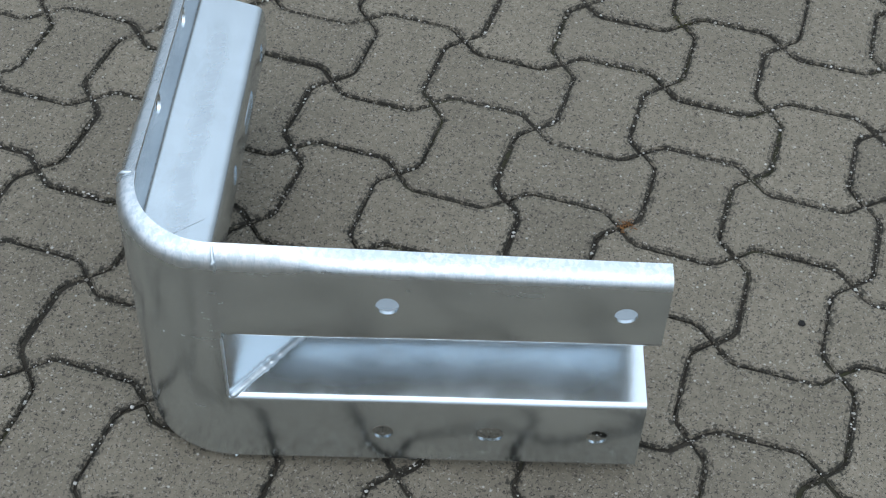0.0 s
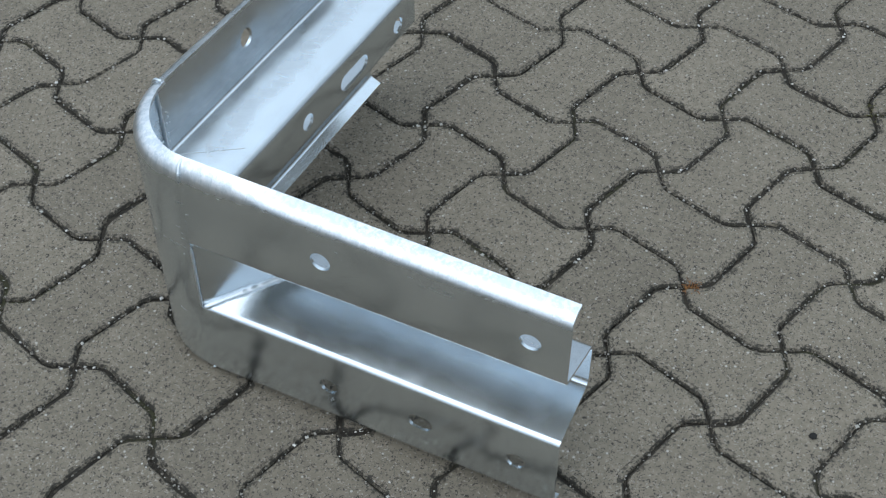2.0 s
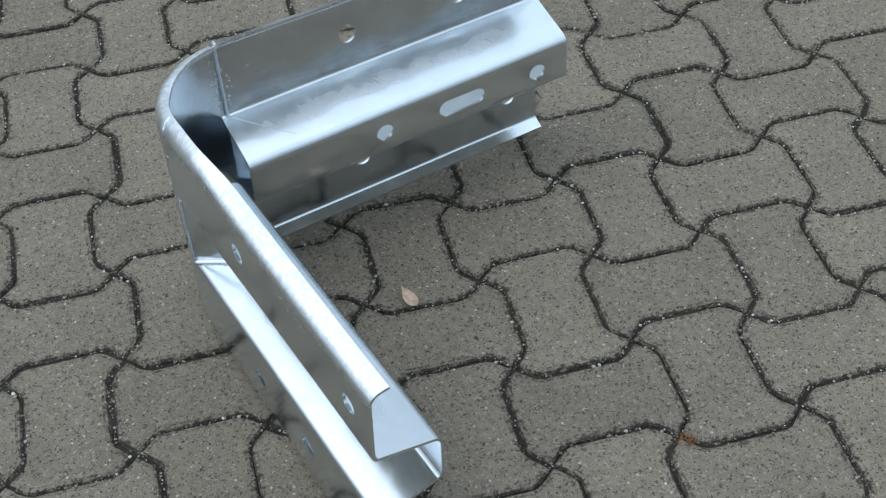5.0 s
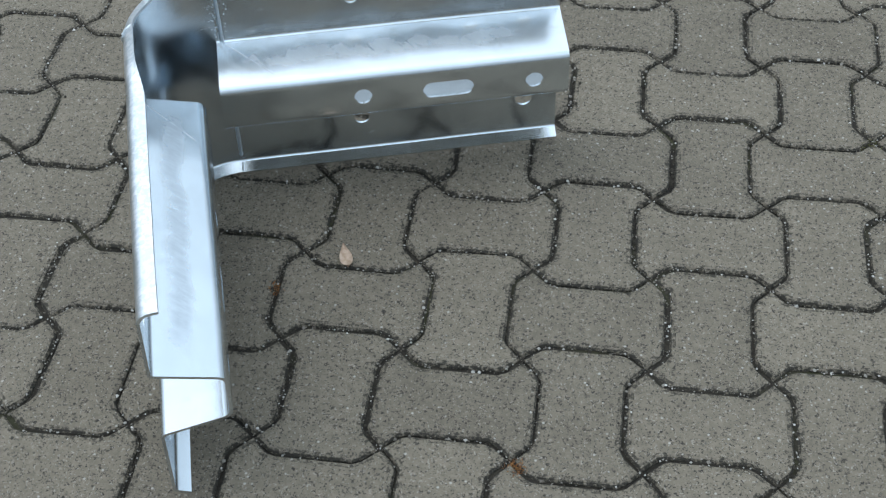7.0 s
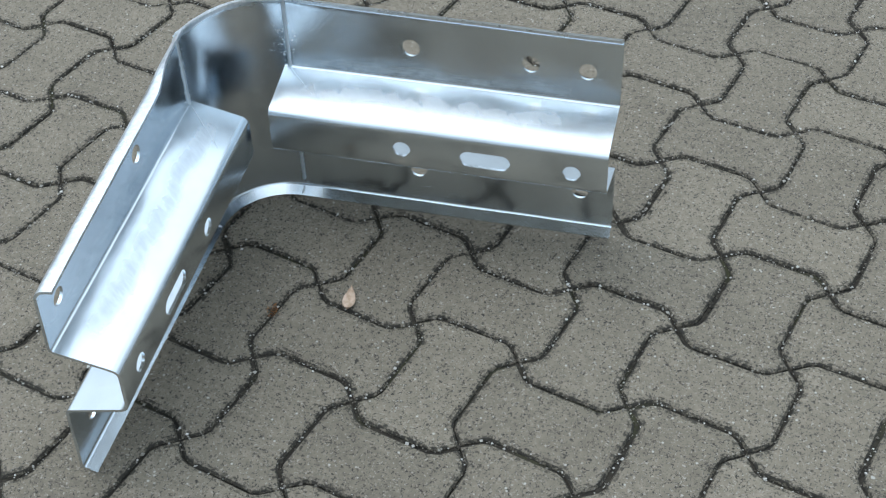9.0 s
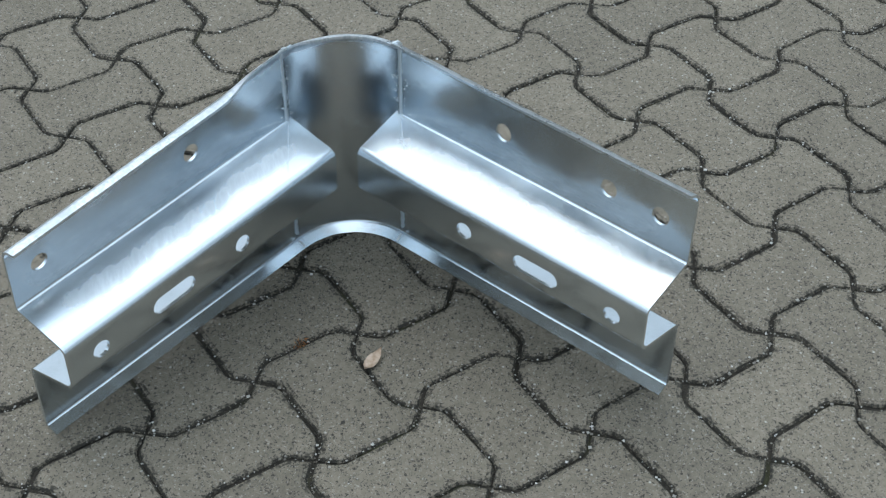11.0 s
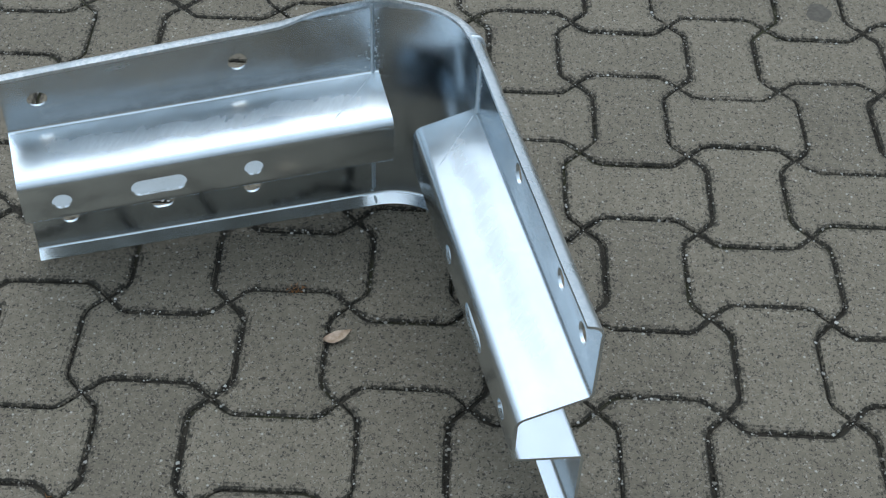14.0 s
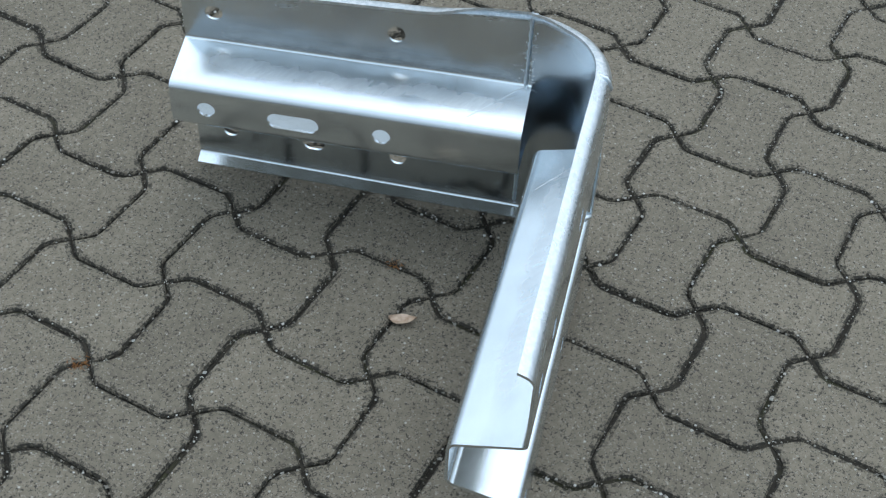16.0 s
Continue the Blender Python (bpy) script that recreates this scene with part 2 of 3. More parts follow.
def ground_sheet():
    """Soil between the stones, slightly uneven, flat further out."""
    steps, size = 150, 3.0
    v, f = [], []
    for j in range(steps + 1):
        for i in range(steps + 1):
            x, y = -size + 2 * size * i / steps, -size + 2 * size * j / steps
            edge = min(1.0, (size - max(abs(x), abs(y))) / 0.3)
            v.append((x, y, -0.0095 + edge * (0.0030 + 0.0030 * noise.noise((x * 21, y * 21, 3)))))
    w = steps + 1
    for j in range(steps):
        for i in range(steps):
            a = j * w + i
            f.append((a, a + 1, a + w + 1, a + w))
    base = len(v)
    far = 900.0
    v += [(-size, -size, -0.0095), (size, -size, -0.0095), (size, size, -0.0095), (-size, size, -0.0095)]
    v += [(-far, -far, -0.0095), (far, -far, -0.0095), (far, far, -0.0095), (-far, far, -0.0095)]
    for i in range(4):
        f.append((base + i, base + 4 + i, base + 4 + (i + 1) % 4, base + (i + 1) % 4))
    return mesh_of("ground", v, f, [M_SOIL], smooth=60)


ground = tagged(new("ground", ground_sheet()), "dark sandy soil with grit under interlocking paving stones", "ground", kind="structure")
pavement = tagged(new("pavement"), "grey-brown bone-shaped interlocking concrete paving with sandy joints", "pavement", kind="structure")

# ---- the galvanised guardrail corner ----
A_DIR, B_DIR = radians(-72.4), radians(15.0)
UA = Vector((math.cos(A_DIR), math.sin(A_DIR), 0))
NA = Vector((-UA.y, UA.x, 0))
UB = Vector((math.cos(B_DIR), math.sin(B_DIR), 0))
NB = Vector((UB.y, -UB.x, 0))
OFF_A, OFF_B = -0.3558, -0.2405
SHEET = 0.004
DEPTH = 0.084
TANGENT = 0.122
_det = NA.x * NB.y - NA.y * NB.x
APEX = Vector(((OFF_A * NB.y - NA.y * OFF_B) / _det, (NA.x * OFF_B - NB.x * OFF_A) / _det, 0))
WELD_A, WELD_B = APEX + UA * TANGENT, APEX + UB * TANGENT
TURN = math.pi - math.acos(UA.dot(UB))
RADIUS = TANGENT / math.tan(TURN / 2)
CENTRE = WELD_A + NA * RADIUS
LEN_A, LEN_B = 0.483, 0.487
Z_TOP, Z_WEB_O, Z_WEB_I, Z_LOW_I, Z_LOW_O, Z_BOT = 0.348, 0.240, 0.217, 0.150, 0.131, 0.013


def rounded(points, radii, steps=6):
    """A polyline (d, z) with its inner corners rounded; returns points and their normals towards the left of travel."""
    out = [Vector(points[0])]
    last = len(points) - 3
    for i, (a, b, c, radius) in enumerate(zip(points, points[1:], points[2:], radii)):
        a, b, c = Vector(a), Vector(b), Vector(c)
        p, q = (a - b).normalized(), (c - b).normalized()
        ang = p.angle(q)
        cut = min(radius / math.tan(ang / 2), (0.85 if i == 0 else 0.45) * (a - b).length, (0.85 if i == last else 0.45) * (c - b).length)
        r = cut * math.tan(ang / 2)
        mid = b + (p + q).normalized() * (r / math.sin(ang / 2))
        s, e = b + p * cut - mid, b + q * cut - mid
        for k in range(steps + 1):
            out.append(mid + s.normalized().slerp(e.normalized(), k / steps) * r)
    out.append(Vector(points[-1]))
    normals = []
    for i in range(len(out)):
        t = (out[min(i + 1, len(out) - 1)] - out[max(i - 1, 0)]).normalized()
        normals.append(Vector((-t.y, t.x)))
    return out, normals


def sheet_mesh(name, section, length, us, holes, place, mats, crust=0.0, faint_band=False):
    """A folded sheet with thickness. section: rounded (d, z); holes: (u, z, half length, radius, d of the face); place(u, d, z) -> point."""
    pts, nor = section
    bm = bmesh.new()
    acc = [0.0]
    for a, b in zip(pts, pts[1:]):
        acc.append(acc[-1] + (b - a).length)
    grid = [[bm.verts.new((u, s, 0)) for u in us] for s in acc]
    for j in range(len(pts) - 1):
        a, b = pts[j], pts[j + 1]
        mine = [h for h in holes if abs(a.x - h[4]) < 0.002 and abs(b.x - h[4]) < 0.002 and min(a.y, b.y) < h[1] < max(a.y, b.y)]
        if not mine:
            for i in range(len(us) - 1):
                bm.faces.new((grid[j][i], grid[j][i + 1], grid[j + 1][i + 1], grid[j + 1][i]))
            continue
        loop = grid[j] + grid[j + 1][::-1]
        edges = []
        for p, q in zip(loop, loop[1:] + loop[:1]):
            edges.append(bm.edges.get((p, q)) or bm.edges.new((p, q)))
        for u, z, half, r, _ in mine:
            s = acc[j] + abs(z - a.y)
            ring = []
            for k in range(28):
                t = 2 * math.pi * (k + 0.5) / 28
                ring.append(bm.verts.new((u + r * math.cos(t) + math.copysign(half, math.cos(t)), s + r * math.sin(t), 0)))
            for p, q in zip(ring, ring[1:] + ring[:1]):
                edges.append(bm.edges.new((p, q)))
        bmesh.ops.triangle_fill(bm, edges=edges, use_beauty=True)
    bm.verts.index_update()
    flat = [v.co.copy() for v in bm.verts]

    def lift(u, s, side):
        j = max(0, min(len(acc) - 2, int(np.searchsorted(acc, s, side="right")) - 1))
        f = 0 if acc[j + 1] == acc[j] else (s - acc[j]) / (acc[j + 1] - acc[j])
        q = pts[j].lerp(pts[j + 1], f)
        n = nor[j].lerp(nor[j + 1], f).normalized()
        q = q + n * (SHEET * side)
        return place(u, q.x, q.y)

    verts = [lift(c.x, c.y, 0) for c in flat] + [lift(c.x, c.y, 1) for c in flat]
    n = len(flat)
    faces = []
    for f in bm.faces:
        ids = [v.index for v in f.verts]
        if f.normal.z < 0:
            ids.reverse()
        faces.append(ids)
        faces.append([n + i for i in reversed(ids)])
    for e in bm.edges:
        if len(e.link_faces) == 1:
            a, b = e.verts[0].index, e.verts[1].index
            faces.append((a, b, n + b, n + a))
    bm.free()
    top = max((i for i, q in enumerate(pts) if q.x < 0.002 and q.y > Z_WEB_O - 0.03), default=0)
    far = min((i for i, q in enumerate(pts) if q.x > DEPTH - 0.002), default=None)
    if far is None:
        ledge = [0.0] * n
    else:
        ledge = [max(0.0, min(1.0, (c.y - acc[top]) / (acc[far] - acc[top]))) for c in flat]
    me = mesh_of(name, [tuple(v) for v in verts], faces, mats)
    for key, values in (("ledge", ledge), ("along", [c.x for c in flat]), ("band_share", [0.6 if faint_band else 1.0] * n), ("lip", [crust * max(0.0, 1 - max(0.0, c.y - 0.020) / 0.018) for c in flat])):
        me.attributes.new(key, "FLOAT", "POINT").data.foreach_set("value", values + values)
    fix = bmesh.new()
    fix.from_mesh(me)
    bmesh.ops.recalc_face_normals(fix, faces=fix.faces)
    fix.to_mesh(me)
    fix.free()
    me.polygons.foreach_set("use_smooth", [True] * len(me.polygons))
    me.set_sharp_from_angle(angle=radians(35))
    return me


def smoothstep(a, b, x):
    t = max(0.0, min(1.0, (x - a) / (b - a)))
    return t * t * (3 - 2 * t)


def rise_a(u):
    """The first arm's upper edge climbs slightly towards the corner."""
    return 0.006 - 0.012 * u / LEN_A


def rise_b(u):
    return 0.010 - 0.006 * u / LEN_B


def lip_a(u):
    """How far the first arm's upper lip stands up instead of inwards: steep at the corner, folded over further out."""
    return 0.85 * (1 - smoothstep(0.055, 0.135, u))


def lip_b(u):
    return 0.4


ARM = rounded([(0.0255, Z_TOP + 0.0080), (0, Z_TOP + 0.0045), (0, Z_WEB_O), (DEPTH, Z_WEB_I), (DEPTH, Z_LOW_I), (0, Z_LOW_O), (0, Z_BOT), (0.020, 0.003)], (0.017, 0.009, 0.011, 0.011, 0.009, 0.010))
PLATE = rounded([(0.0255, Z_TOP + 0.0080), (0, Z_TOP + 0.0045), (0, Z_BOT), (0.020, 0.003)], (0.019, 0.010))


def tilt(p):
    """The whole piece leans a little: the second arm's end is off the ground."""
    return 0.013 * max(0.0, (p - WELD_A).dot(NA))


def steepen(d, z, much):
    """Turns the upper lip from lying inwards to standing up."""
    if z < Z_TOP - 0.008 or much <= 0:
        return d, z
    return d * (1 - 0.42 * much), z + d * 0.46 * much


def arm_place(weld, along, inward, rise, lip, length, squeeze, lean):
    """squeeze, lean: how far the free end has sprung together and out of upright."""
    def place(u, d, z):
        if d < 0.04:
            d, z = steepen(d, z, lip(u))
        up = rise(u) * smoothstep(Z_WEB_O + 0.01, Z_TOP - 0.01, z)
        wob = 0.0008 * noise.noise((u * 9, z * 14, along.x * 7))
        free = max(0.0, u / length)
        p = weld + along * u + inward * (d + wob + lean * free * (z - 0.2))
        return Vector((p.x, p.y, z + up - squeeze * free * (z - 0.10) + tilt(p)))
    return place


def u_lines(length, start=-0.008):
    n = 26
    return [start + (length - start) * i / n for i in range(n + 1)]


HOLE = 0.0128
CEN_A = [(0.183, 0.182, 0, HOLE, DEPTH), (0.308, 0.181, 0.023, 0.0135, DEPTH), (0.432, 0.182, 0, HOLE, DEPTH)]
CEN_B = [(0.191, 0.183, 0, HOLE, DEPTH), (0.313, 0.181, 0.023, 0.0135, DEPTH), (0.437, 0.180, 0, HOLE, DEPTH)]
UP_A = [(0.181, 0.297, 0, HOLE, 0), (0.438, 0.295, 0, HOLE, 0)]
UP_B = [(0.187, 0.296, 0, HOLE, 0), (0.360, 0.294, 0, HOLE, 0), (0.440, 0.293, 0, HOLE, 0)]
LOW_A = [(0.177, 0.070, 0, HOLE, 0), (0.304, 0.070, 0.004, HOLE, 0), (0.431, 0.070, 0, HOLE, 0)]
LOW_B = [(0.189, 0.076, 0, HOLE, 0), (0.437, 0.076, 0, HOLE, 0)]

rail = tagged(new("guardrail_corner"), "shiny galvanised steel guardrail corner with two short arms on paving", "guardrail")
rail.matrix_world = Matrix.Identity(4)

place_a = arm_place(WELD_A, UA, NA, rise_a, lip_a, LEN_A, 0.036, 0.03)
place_b = arm_place(WELD_B, UB, NB, rise_b, lip_b, LEN_B, 0.012, 0.0)
part("rail_arm", sheet_mesh("rail_arm", ARM, LEN_A, u_lines(LEN_A), CEN_A + UP_A + LOW_A, place_a, [M_ZINC], 1.0), rail, "galvanised double-wave rail with round holes and a slot")
part("rail_arm", sheet_mesh("rail_arm", ARM, LEN_B, u_lines(LEN_B), CEN_B + UP_B + LOW_B, place_b, [M_ZINC], 0.45, True), rail, "galvanised double-wave rail with round holes and a slot")


def corner_place(u, d, z):
    t = u * TURN
    d, z = steepen(d, z, 0.3 + 0.45 * (1 - smoothstep(0.0, 0.35, u)))
    r = RADIUS - d
    p = CENTRE + (-NA * math.cos(t) - UA * math.sin(t)) * r
    up = (0.006 + 0.004 * u) * smoothstep(0.25, Z_TOP - 0.01, z)
    return Vector((p.x, p.y, z + up + tilt(p)))


part("corner_plate", sheet_mesh("corner_plate", PLATE, 1.0, [i / 28 for i in range(29)], [], corner_place, [M_ZINC], 1.0), rail, "smooth bent galvanised corner plate")


def bead(name, path, radius, seed, flatten=1.0, sides=7):
    """A weld bead: an uneven tube along the path."""
    rng = random.Random(seed)
    pts = []
    for a, b in zip(path, path[1:]):
        a, b = Vector(a), Vector(b)
        n = max(2, int((b - a).length / 0.0035))
        pts += [a.lerp(b, i / n) for i in range(n)]
    pts.append(Vector(path[-1]))
    v, f = [], []
    for i, p in enumerate(pts):
        t = (pts[min(i + 1, len(pts) - 1)] - pts[max(0, i - 1)]).normalized()
        x = t.cross(Vector((0.31, 0.17, 0.93))).normalized()
        y = t.cross(x).normalized()
        r = radius * (0.75 + 0.5 * rng.random()) * (1.0 if 0 < i < len(pts) - 1 else 0.5)
        for k in range(sides):
            a = 2 * math.pi * k / sides
            q = p + x * (r * math.cos(a)) + y * (r * math.sin(a))
            v.append((q.x, q.y, p.z + (q.z - p.z) * flatten))
    for i in range(len(pts) - 1):
        for k in range(sides):
            a, b = i * sides + k, i * sides + (k + 1) % sides
            f.append((a, b, b + sides, a + sides))
    f.append(tuple(range(sides))[::-1])
    f.append(tuple(range(len(v) - sides, len(v))))
    return mesh_of(name, v, f, [M_ZINC_ROUGH], smooth=70)


def seam_set(place, seed, lead):
    """Inner seam, lip seams and the closing plate's seams at one arm's root."""
    s = SHEET
    part("weld_seam", bead("weld_seam", [place(0, s + 0.0005, Z_TOP + 0.002), place(0, s + 0.0005, Z_WEB_O - 0.004)], 0.0030, seed), rail, "rough zinc-coated weld seam")
    part("weld_seam", bead("weld_seam", [place(0, s + 0.0005, Z_LOW_O - 0.002), place(0, s + 0.0005, Z_BOT + 0.012)], 0.0028, seed + 1), rail)
    part("weld_seam", bead("weld_seam", [place(0.002, -0.0008, Z_TOP - 0.008), place(0.001, 0.004, Z_TOP + 0.0020), place(0.0, 0.010, Z_TOP + 0.0058), place(-0.001, 0.024, Z_TOP + 0.0058)], 0.0026, seed + 2), rail)
    part("weld_seam", bead("weld_seam", [place(0, 0.000, Z_BOT), place(0, 0.020, 0.0075)], 0.0026, seed + 3), rail)
    rng = random.Random(seed + 20)
    sv, sf = [], []
    for _ in range(40):
        side = -1 if rng.random() < 0.75 else 1
        q = place(side * rng.uniform(0.003, 0.014) if lead else side * rng.uniform(0.003, 0.010), s, rng.uniform(Z_WEB_O + 0.01, Z_TOP - 0.02))
        r, k0 = rng.uniform(0.0008, 0.0018), len(sv)
        for px, py, pz in ((1, 0, 0), (0, 1, 0), (-1, 0, 0), (0, -1, 0), (0, 0, 1), (0, 0, -1)):
            sv.append((q.x + px * r, q.y + py * r, q.z + pz * r))
        for a, e in ((0, 1), (1, 2), (2, 3), (3, 0)):
            sf += [(k0 + a, k0 + e, k0 + 4), (k0 + e, k0 + a, k0 + 5)]
    tagged(part("weld_spatter", mesh_of("weld_spatter", sv, sf, [M_ZINC_ROUGH], smooth=120), rail, "tiny frozen weld spatter beside the seam"), kind="stuff")
    # closing plate, slanting across the channel
    run = 0.084
    corners = []
    for dz in (0, 1):
        for u, d in ((0.001, 0.002), (run, DEPTH - 0.001)):
            f = d / DEPTH
            lo = Z_LOW_O + (Z_LOW_I - Z_LOW_O) * f
            hi = Z_WEB_O + (Z_WEB_I - Z_WEB_O) * f
            corners.append((u, d, lo if dz == 0 else hi))
    v = []
    for shift in (0.0, 0.004):
        for u, d, z in corners:
            q = place(u - shift * 0.6, d + shift * 0.8, z)
            v.append(tuple(q))
    f = [(0, 1, 3, 2), (6, 7, 5, 4), (0, 4, 5, 1), (2, 3, 7, 6), (0, 2, 6, 4), (1, 5, 7, 3)]
    closing = part("closing_plate", mesh_of("closing_plate", v, f, [M_ZINC]), rail, "welded steel plate closing the channel end")
    a, b = place(0.002, 0.000, Z_LOW_O + 0.001), place(run * 0.97, DEPTH * 0.97, Z_LOW_I + 0.001)
    part("weld_seam", bead("weld_seam", [a, a.lerp(b, 0.5), b], 0.0052, seed + 5, 0.7, 9), closing)
    part("weld_seam", bead("weld_seam", [place(0.0, 0.0, Z_LOW_O + 0.002), place(0.0, 0.0, Z_WEB_O - 0.002)], 0.0016, seed + 6), closing)
    # faint ridge where that seam shows through on the ledge
    a, b = place(0.004, 0.010, Z_WEB_O + 0.0016), place(run * 0.85, DEPTH * 0.85, Z_WEB_I + 0.0079)
    part("weld_mark", bead("weld_mark", [a, b], 0.0005, seed + 7, 0.5), closing)


seam_set(place_a, 11, 0)
seam_set(place_b, 41, 1)


# ---- small things on the paving ----
def leaf_mesh(length=0.040, width=0.020):
    n, m = 12, 6
    top, v, f = [], [], []
    for side in (0, -0.0005):
        for i in range(n + 1):
            t = i / n
            w = width * 0.5 * (math.sin(math.pi * min(1, t * 1.02)) ** 0.75) * (1.15 - 0.45 * t)
            for j in range(m + 1):
                q = -1 + 2 * j / m
                z = 0.004 + 0.006 * (t - 0.35) ** 2 * 4 + 0.0045 * q * q + 0.001 * math.sin(9 * t + 3 * q)
                v.append(((t - 0.5) * length, q * w, z + side))
    k = (n + 1) * (m + 1)
    for i in range(n):
        for j in range(m):
            a = i * (m + 1) + j
            f.append((a, a + m + 1, a + m + 2, a + 1))
            f.append((k + a, k + a + 1, k + a + m + 2, k + a + m + 1))
    low = min(p[2] for p in v)
    v = [(x, y, z - low) for x, y, z in v]
    return mesh_of("leaf", v, f, [M_LEAF], smooth=60)


leaf = tagged(new("dry_leaf", leaf_mesh()), "small curled dry brown leaf lying on the paving", "leaf")
leaf.matrix_world = pose(-0.104, -0.011, 0.0005, 0, 0, 110)


def tuft(name, at, spread, count, mat, label, seed):
    """A pinch of dry moss or straw in a joint."""
    rng = random.Random(seed)
    v, f = [], []
    for _ in range(count):
        x, y = rng.gauss(0, spread), rng.gauss(0, spread)
        a, ln, w = rng.uniform(0, 6.28), rng.uniform(0.003, 0.009), rng.uniform(0.0004, 0.001)
        z = rng.uniform(-0.008, -0.001)
        dx, dy = math.cos(a) * ln, math.sin(a) * ln
        b = len(v)
        v += [(x - dy * w / ln, y + dx * w / ln, z), (x + dy * w / ln, y - dx * w / ln, z), (x + dx, y + dy, z + rng.uniform(0.0, 0.005)), (x + dx / 3, y + dy / 3, z + 0.002)]
        f += [(b, b + 1, b + 2), (b, b + 3, b + 1), (b, b + 2, b + 3), (b + 1, b + 3, b + 2)]
    ob = tagged(new(name, mesh_of(name, v, f, [mat])), label, "moss", kind="stuff")
    ob.location = (at[0], at[1], 0)
    return ob


def spot(name, at, radius, mat, label, seed, stretch=1.0):
    """A thin dark blotch stuck to a stone."""
    rng = random.Random(seed)
    n = 14
    v = [(0, 0, 0.0012)]
    for ring, z in ((0.7, 0.0011), (1.0, -0.0006)):
        for i in range(n):
            r = radius * ring * (0.85 + 0.3 * rng.random())
            a = 2 * math.pi * i / n
            v.append((r * math.cos(a) * stretch, r * math.sin(a), z))
    f = [(0, 1 + i, 1 + (i + 1) % n) for i in range(n)]
    f += [(1 + i, 1 + n + i, 1 + n + (i + 1) % n, 1 + (i + 1) % n) for i in range(n)]
    ob = tagged(new(name, mesh_of(name, v, f, [mat], smooth=70)), label, "stain")
    ob.location = (at[0], at[1], 0.0008)
    return ob


tuft("dry_moss", (0.176, -0.343), 0.0065, 110, M_STRAW, "rust-brown dry moss in a paving joint", 1)
tuft("dry_moss", (-0.196, -0.077), 0.006, 50, M_STRAW, "rust-brown dry moss in a paving joint", 2)
tuft("dry_moss", (0.656, 0.324), 0.010, 90, M_GREEN, "yellow-green moss in a paving joint", 3)
tuft("dry_moss", (0.678, -0.325), 0.012, 110, M_GREEN, "yellow-green moss in a paving joint", 4)
# the first disc paints the darkness inside a pit flat onto its stone
spot("dark_spot", (0.073, -0.608), 0.0055, M_PIT, "small pit in a paving stone, drawn as a flat black disc", 5)
spot("old_stain", (-0.884, 0.767), 0.022, M_STAIN, "faint dark oval stain on a paving stone", 6, 1.2)

# ---- paving stones ----
BULGE, RUN = 0.0255, 0.0265
GAP, CHAMFER = 0.0017, 0.0032


def stone_outline(rng):
    """A bone-shaped stone, long in x, round its centre: sides waisted, ends full, shoulders worn round."""
    h = PITCH / 2
    raw = []
    f, s = RUN / PITCH, 0.0065
    for (ax, ay), (bx, by), (ox, oy) in (((-h, -h), (h, -h), (0, BULGE)), ((h, -h), (h, h), (BULGE, 0)), ((h, h), (-h, h), (0, -BULGE)), ((-h, h), (-h, -h), (-BULGE, 0))):
        a, b = Vector((ax, ay)), Vector((bx, by))
        p = a.lerp(b, f) + Vector((ox, oy))
        q = b.lerp(a, f) + Vector((ox, oy))
        raw += [a, p + (a - p).normalized() * s, p + (q - p).normalized() * s, q + (p - q).normalized() * s, q + (b - q).normalized() * s]
    return [(c.x + rng.uniform(-0.0011, 0.0011), c.y + rng.uniform(-0.0011, 0.0011)) for c in raw]


def inset(poly, d):
    out = []
    n = len(poly)
    for i in range(n):
        p, q, r = Vector(poly[i - 1]), Vector(poly[i]), Vector(poly[(i + 1) % n])
        e, g = (q - p).normalized(), (r - q).normalized()
        n1, n2 = Vector((-e.y, e.x)), Vector((-g.y, g.x))
        m = n1 + n2
        out.append(q + m * (d / max(0.35, 1 + n1.dot(n2))))
    return [(p.x, p.y) for p in out]


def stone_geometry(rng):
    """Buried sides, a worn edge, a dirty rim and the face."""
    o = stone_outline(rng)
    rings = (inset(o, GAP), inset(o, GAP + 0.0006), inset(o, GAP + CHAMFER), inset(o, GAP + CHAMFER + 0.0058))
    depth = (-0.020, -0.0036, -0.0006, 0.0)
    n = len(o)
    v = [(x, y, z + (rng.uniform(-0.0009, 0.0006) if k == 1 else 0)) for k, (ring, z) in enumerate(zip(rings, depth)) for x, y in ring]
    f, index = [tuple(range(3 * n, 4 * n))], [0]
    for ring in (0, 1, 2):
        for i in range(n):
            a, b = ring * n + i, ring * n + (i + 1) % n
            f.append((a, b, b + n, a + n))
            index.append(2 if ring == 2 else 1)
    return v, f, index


_rng = random.Random(4)
STONES = []
for _ in range(10):
    v, f, index = stone_geometry(_rng)
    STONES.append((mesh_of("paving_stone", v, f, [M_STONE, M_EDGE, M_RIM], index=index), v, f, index))

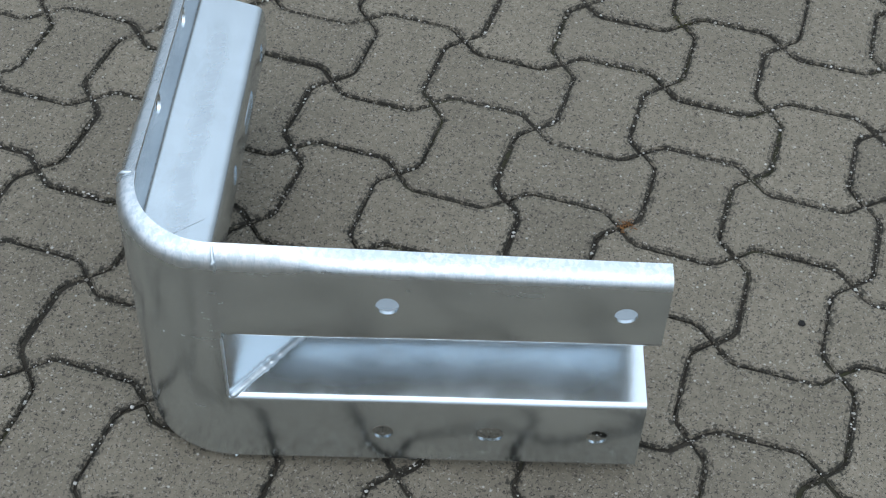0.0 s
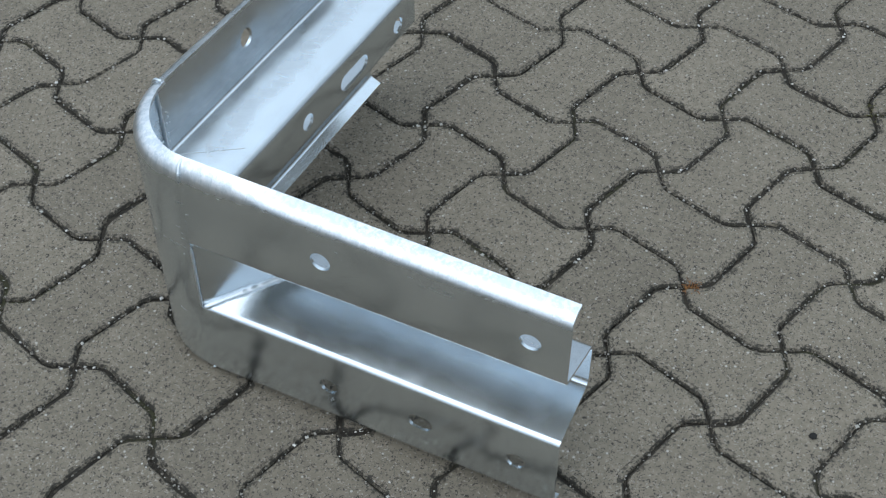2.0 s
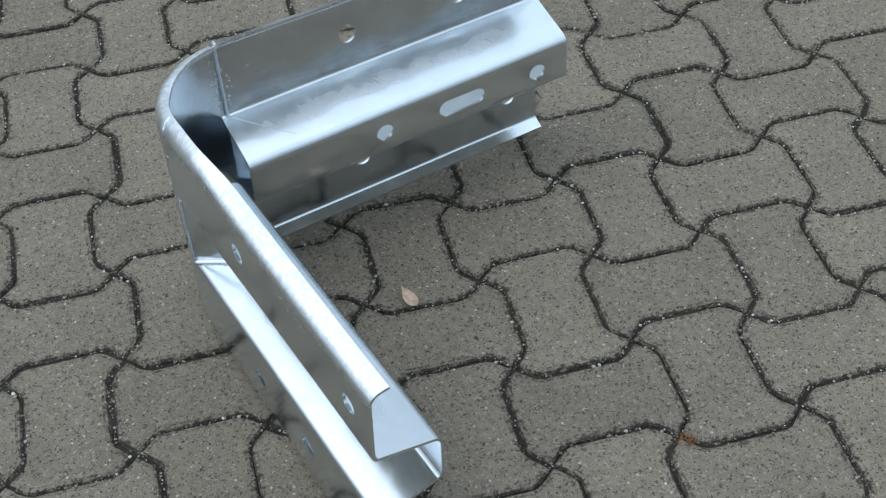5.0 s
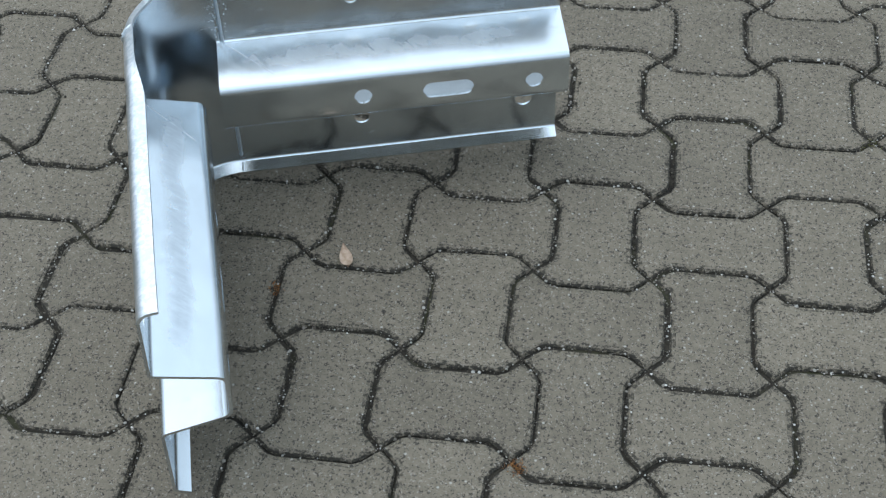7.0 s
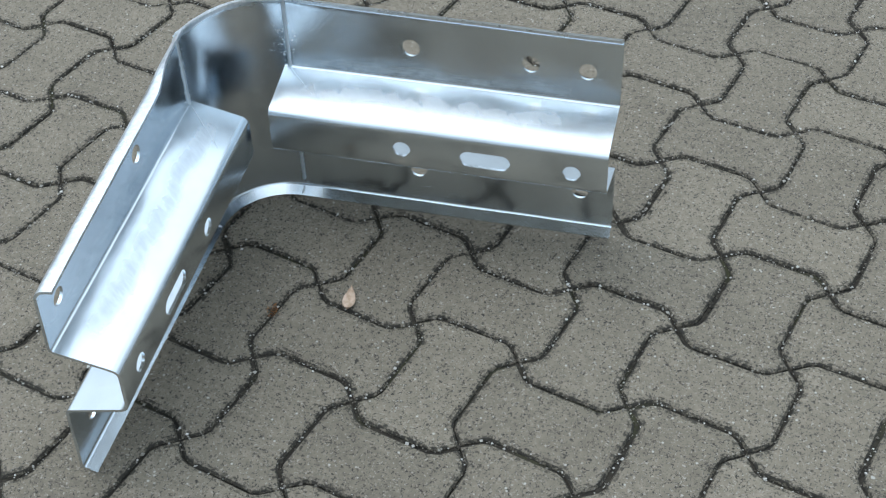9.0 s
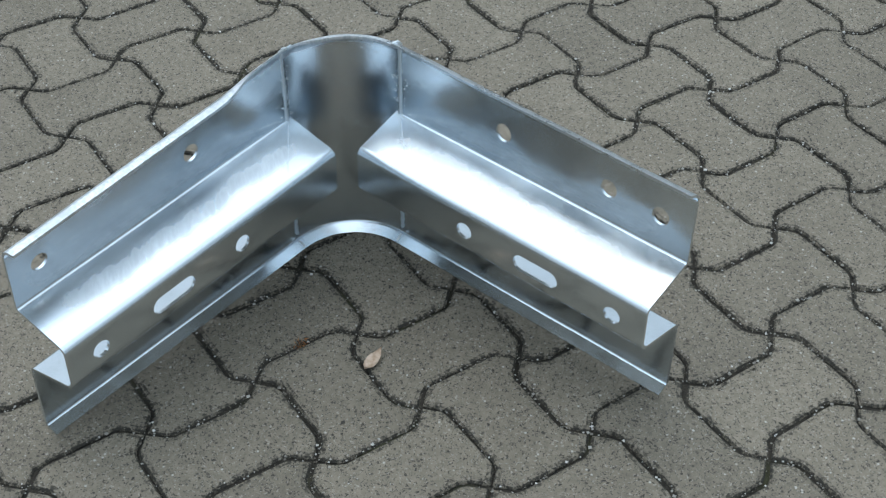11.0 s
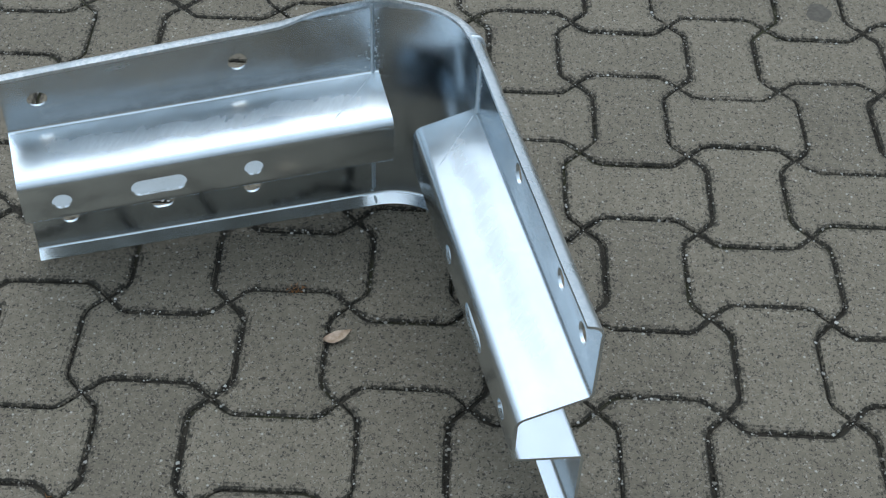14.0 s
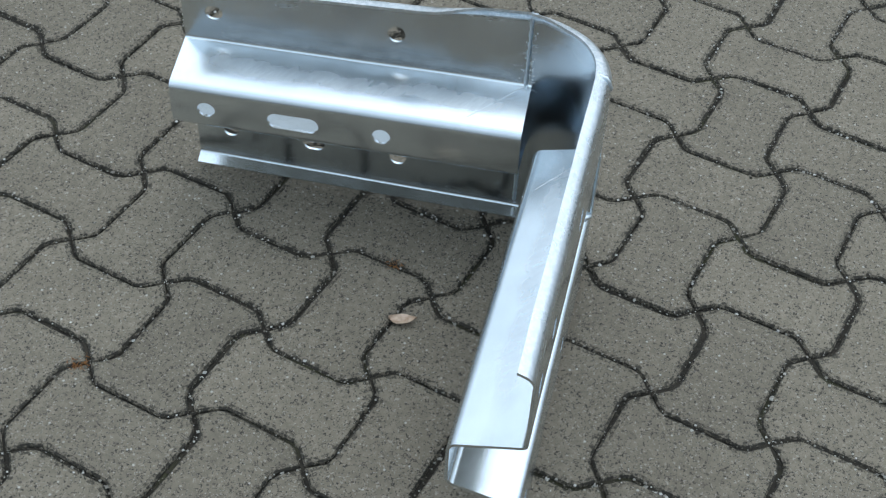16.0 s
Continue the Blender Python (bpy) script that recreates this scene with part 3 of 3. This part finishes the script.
far_v, far_f, far_i = [], [], []
_rng = random.Random(8)
for i in range(-24, 24):
    for j in range(-24, 24):
        cx, cy = (i + 0.5) * PITCH, (j + 0.5) * PITCH
        if math.hypot(cx, cy) > 3.6:
            continue
        turn = 0 if (i + j) % 2 == 0 else 90
        me, v, f, index = _rng.choice(STONES)
        m = pose(cx + _rng.uniform(-0.0012, 0.0012), cy + _rng.uniform(-0.0012, 0.0012), _rng.uniform(-0.0022, 0.0004), _rng.uniform(-0.5, 0.5), _rng.uniform(-0.5, 0.5), turn + 180 * _rng.randint(0, 1) + _rng.uniform(-0.6, 0.6))
        if math.hypot(cx + 0.1, cy - 0.1) < 1.5:
            part("paving_stone", me, pavement, "", m)
        else:
            b = len(far_v)
            far_v += [tuple(m @ Vector(p)) for p in v]
            far_f += [tuple(b + q for q in face) for face in f]
            far_i += index
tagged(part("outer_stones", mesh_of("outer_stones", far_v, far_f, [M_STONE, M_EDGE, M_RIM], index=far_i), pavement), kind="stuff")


def joint_grit(seed=3, reach=1.75):
    """Grit lying in the joints, along the bent lines between the stones."""
    rng = random.Random(seed)
    n = int(reach / PITCH)
    v, f = [], []
    fr = RUN / PITCH
    for i in range(-n, n + 1):
        for j in range(-n, n + 1):
            even = (i + j) % 2 == 0
            # joint towards +x and joint towards +y from the corner (i, j)
            for axis in (0, 1):
                side = (1 if even else -1) * (1 if axis == 0 else -1)
                dense = 40 + int(90 * max(0.0, noise.noise((i * 1.7, j * 1.3, axis + 2.0)) + 0.35))
                for _ in range(dense):
                    t = rng.random()
                    off = BULGE * min(1, t / fr, (1 - t) / fr) * side
                    x, y = (i + t, j) if axis == 0 else (i, j + t)
                    x, y = x * PITCH, y * PITCH
                    if axis == 0:
                        y += off
                    else:
                        x += off
                    if rng.random() < 0.74:
                        x, y, z = x + rng.gauss(0, 0.0022), y + rng.gauss(0, 0.0022), -0.0052 + rng.uniform(0, 0.0032)
                    else:
                        x, y, z = x + rng.gauss(0, 0.0062), y + rng.gauss(0, 0.0062), -0.0010
                    r = min(0.0034, 0.0007 + rng.expovariate(1 / 0.0007))
                    b = len(v)
                    a = rng.uniform(0, 3)
                    c, s = math.cos(a), math.sin(a)
                    for px, py, pz in ((1, 0, 0), (0, 1, 0), (-1, 0, 0), (0, -1, 0), (0, 0, 1), (0, 0, -1)):
                        k = r * rng.uniform(0.7, 1.25)
                        v.append((x + k * (px * c - py * s), y + k * (px * s + py * c), z + k * pz * 0.8))
                    for p, q in ((0, 1), (1, 2), (2, 3), (3, 0)):
                        f += [(b + p, b + q, b + 4), (b + q, b + p, b + 5)]
    return mesh_of("joint_grit", v, f, [M_GRIT])


tagged(new("joint_grit", joint_grit()), "loose pale and dark grit lying in the paving joints", "grit", kind="stuff")
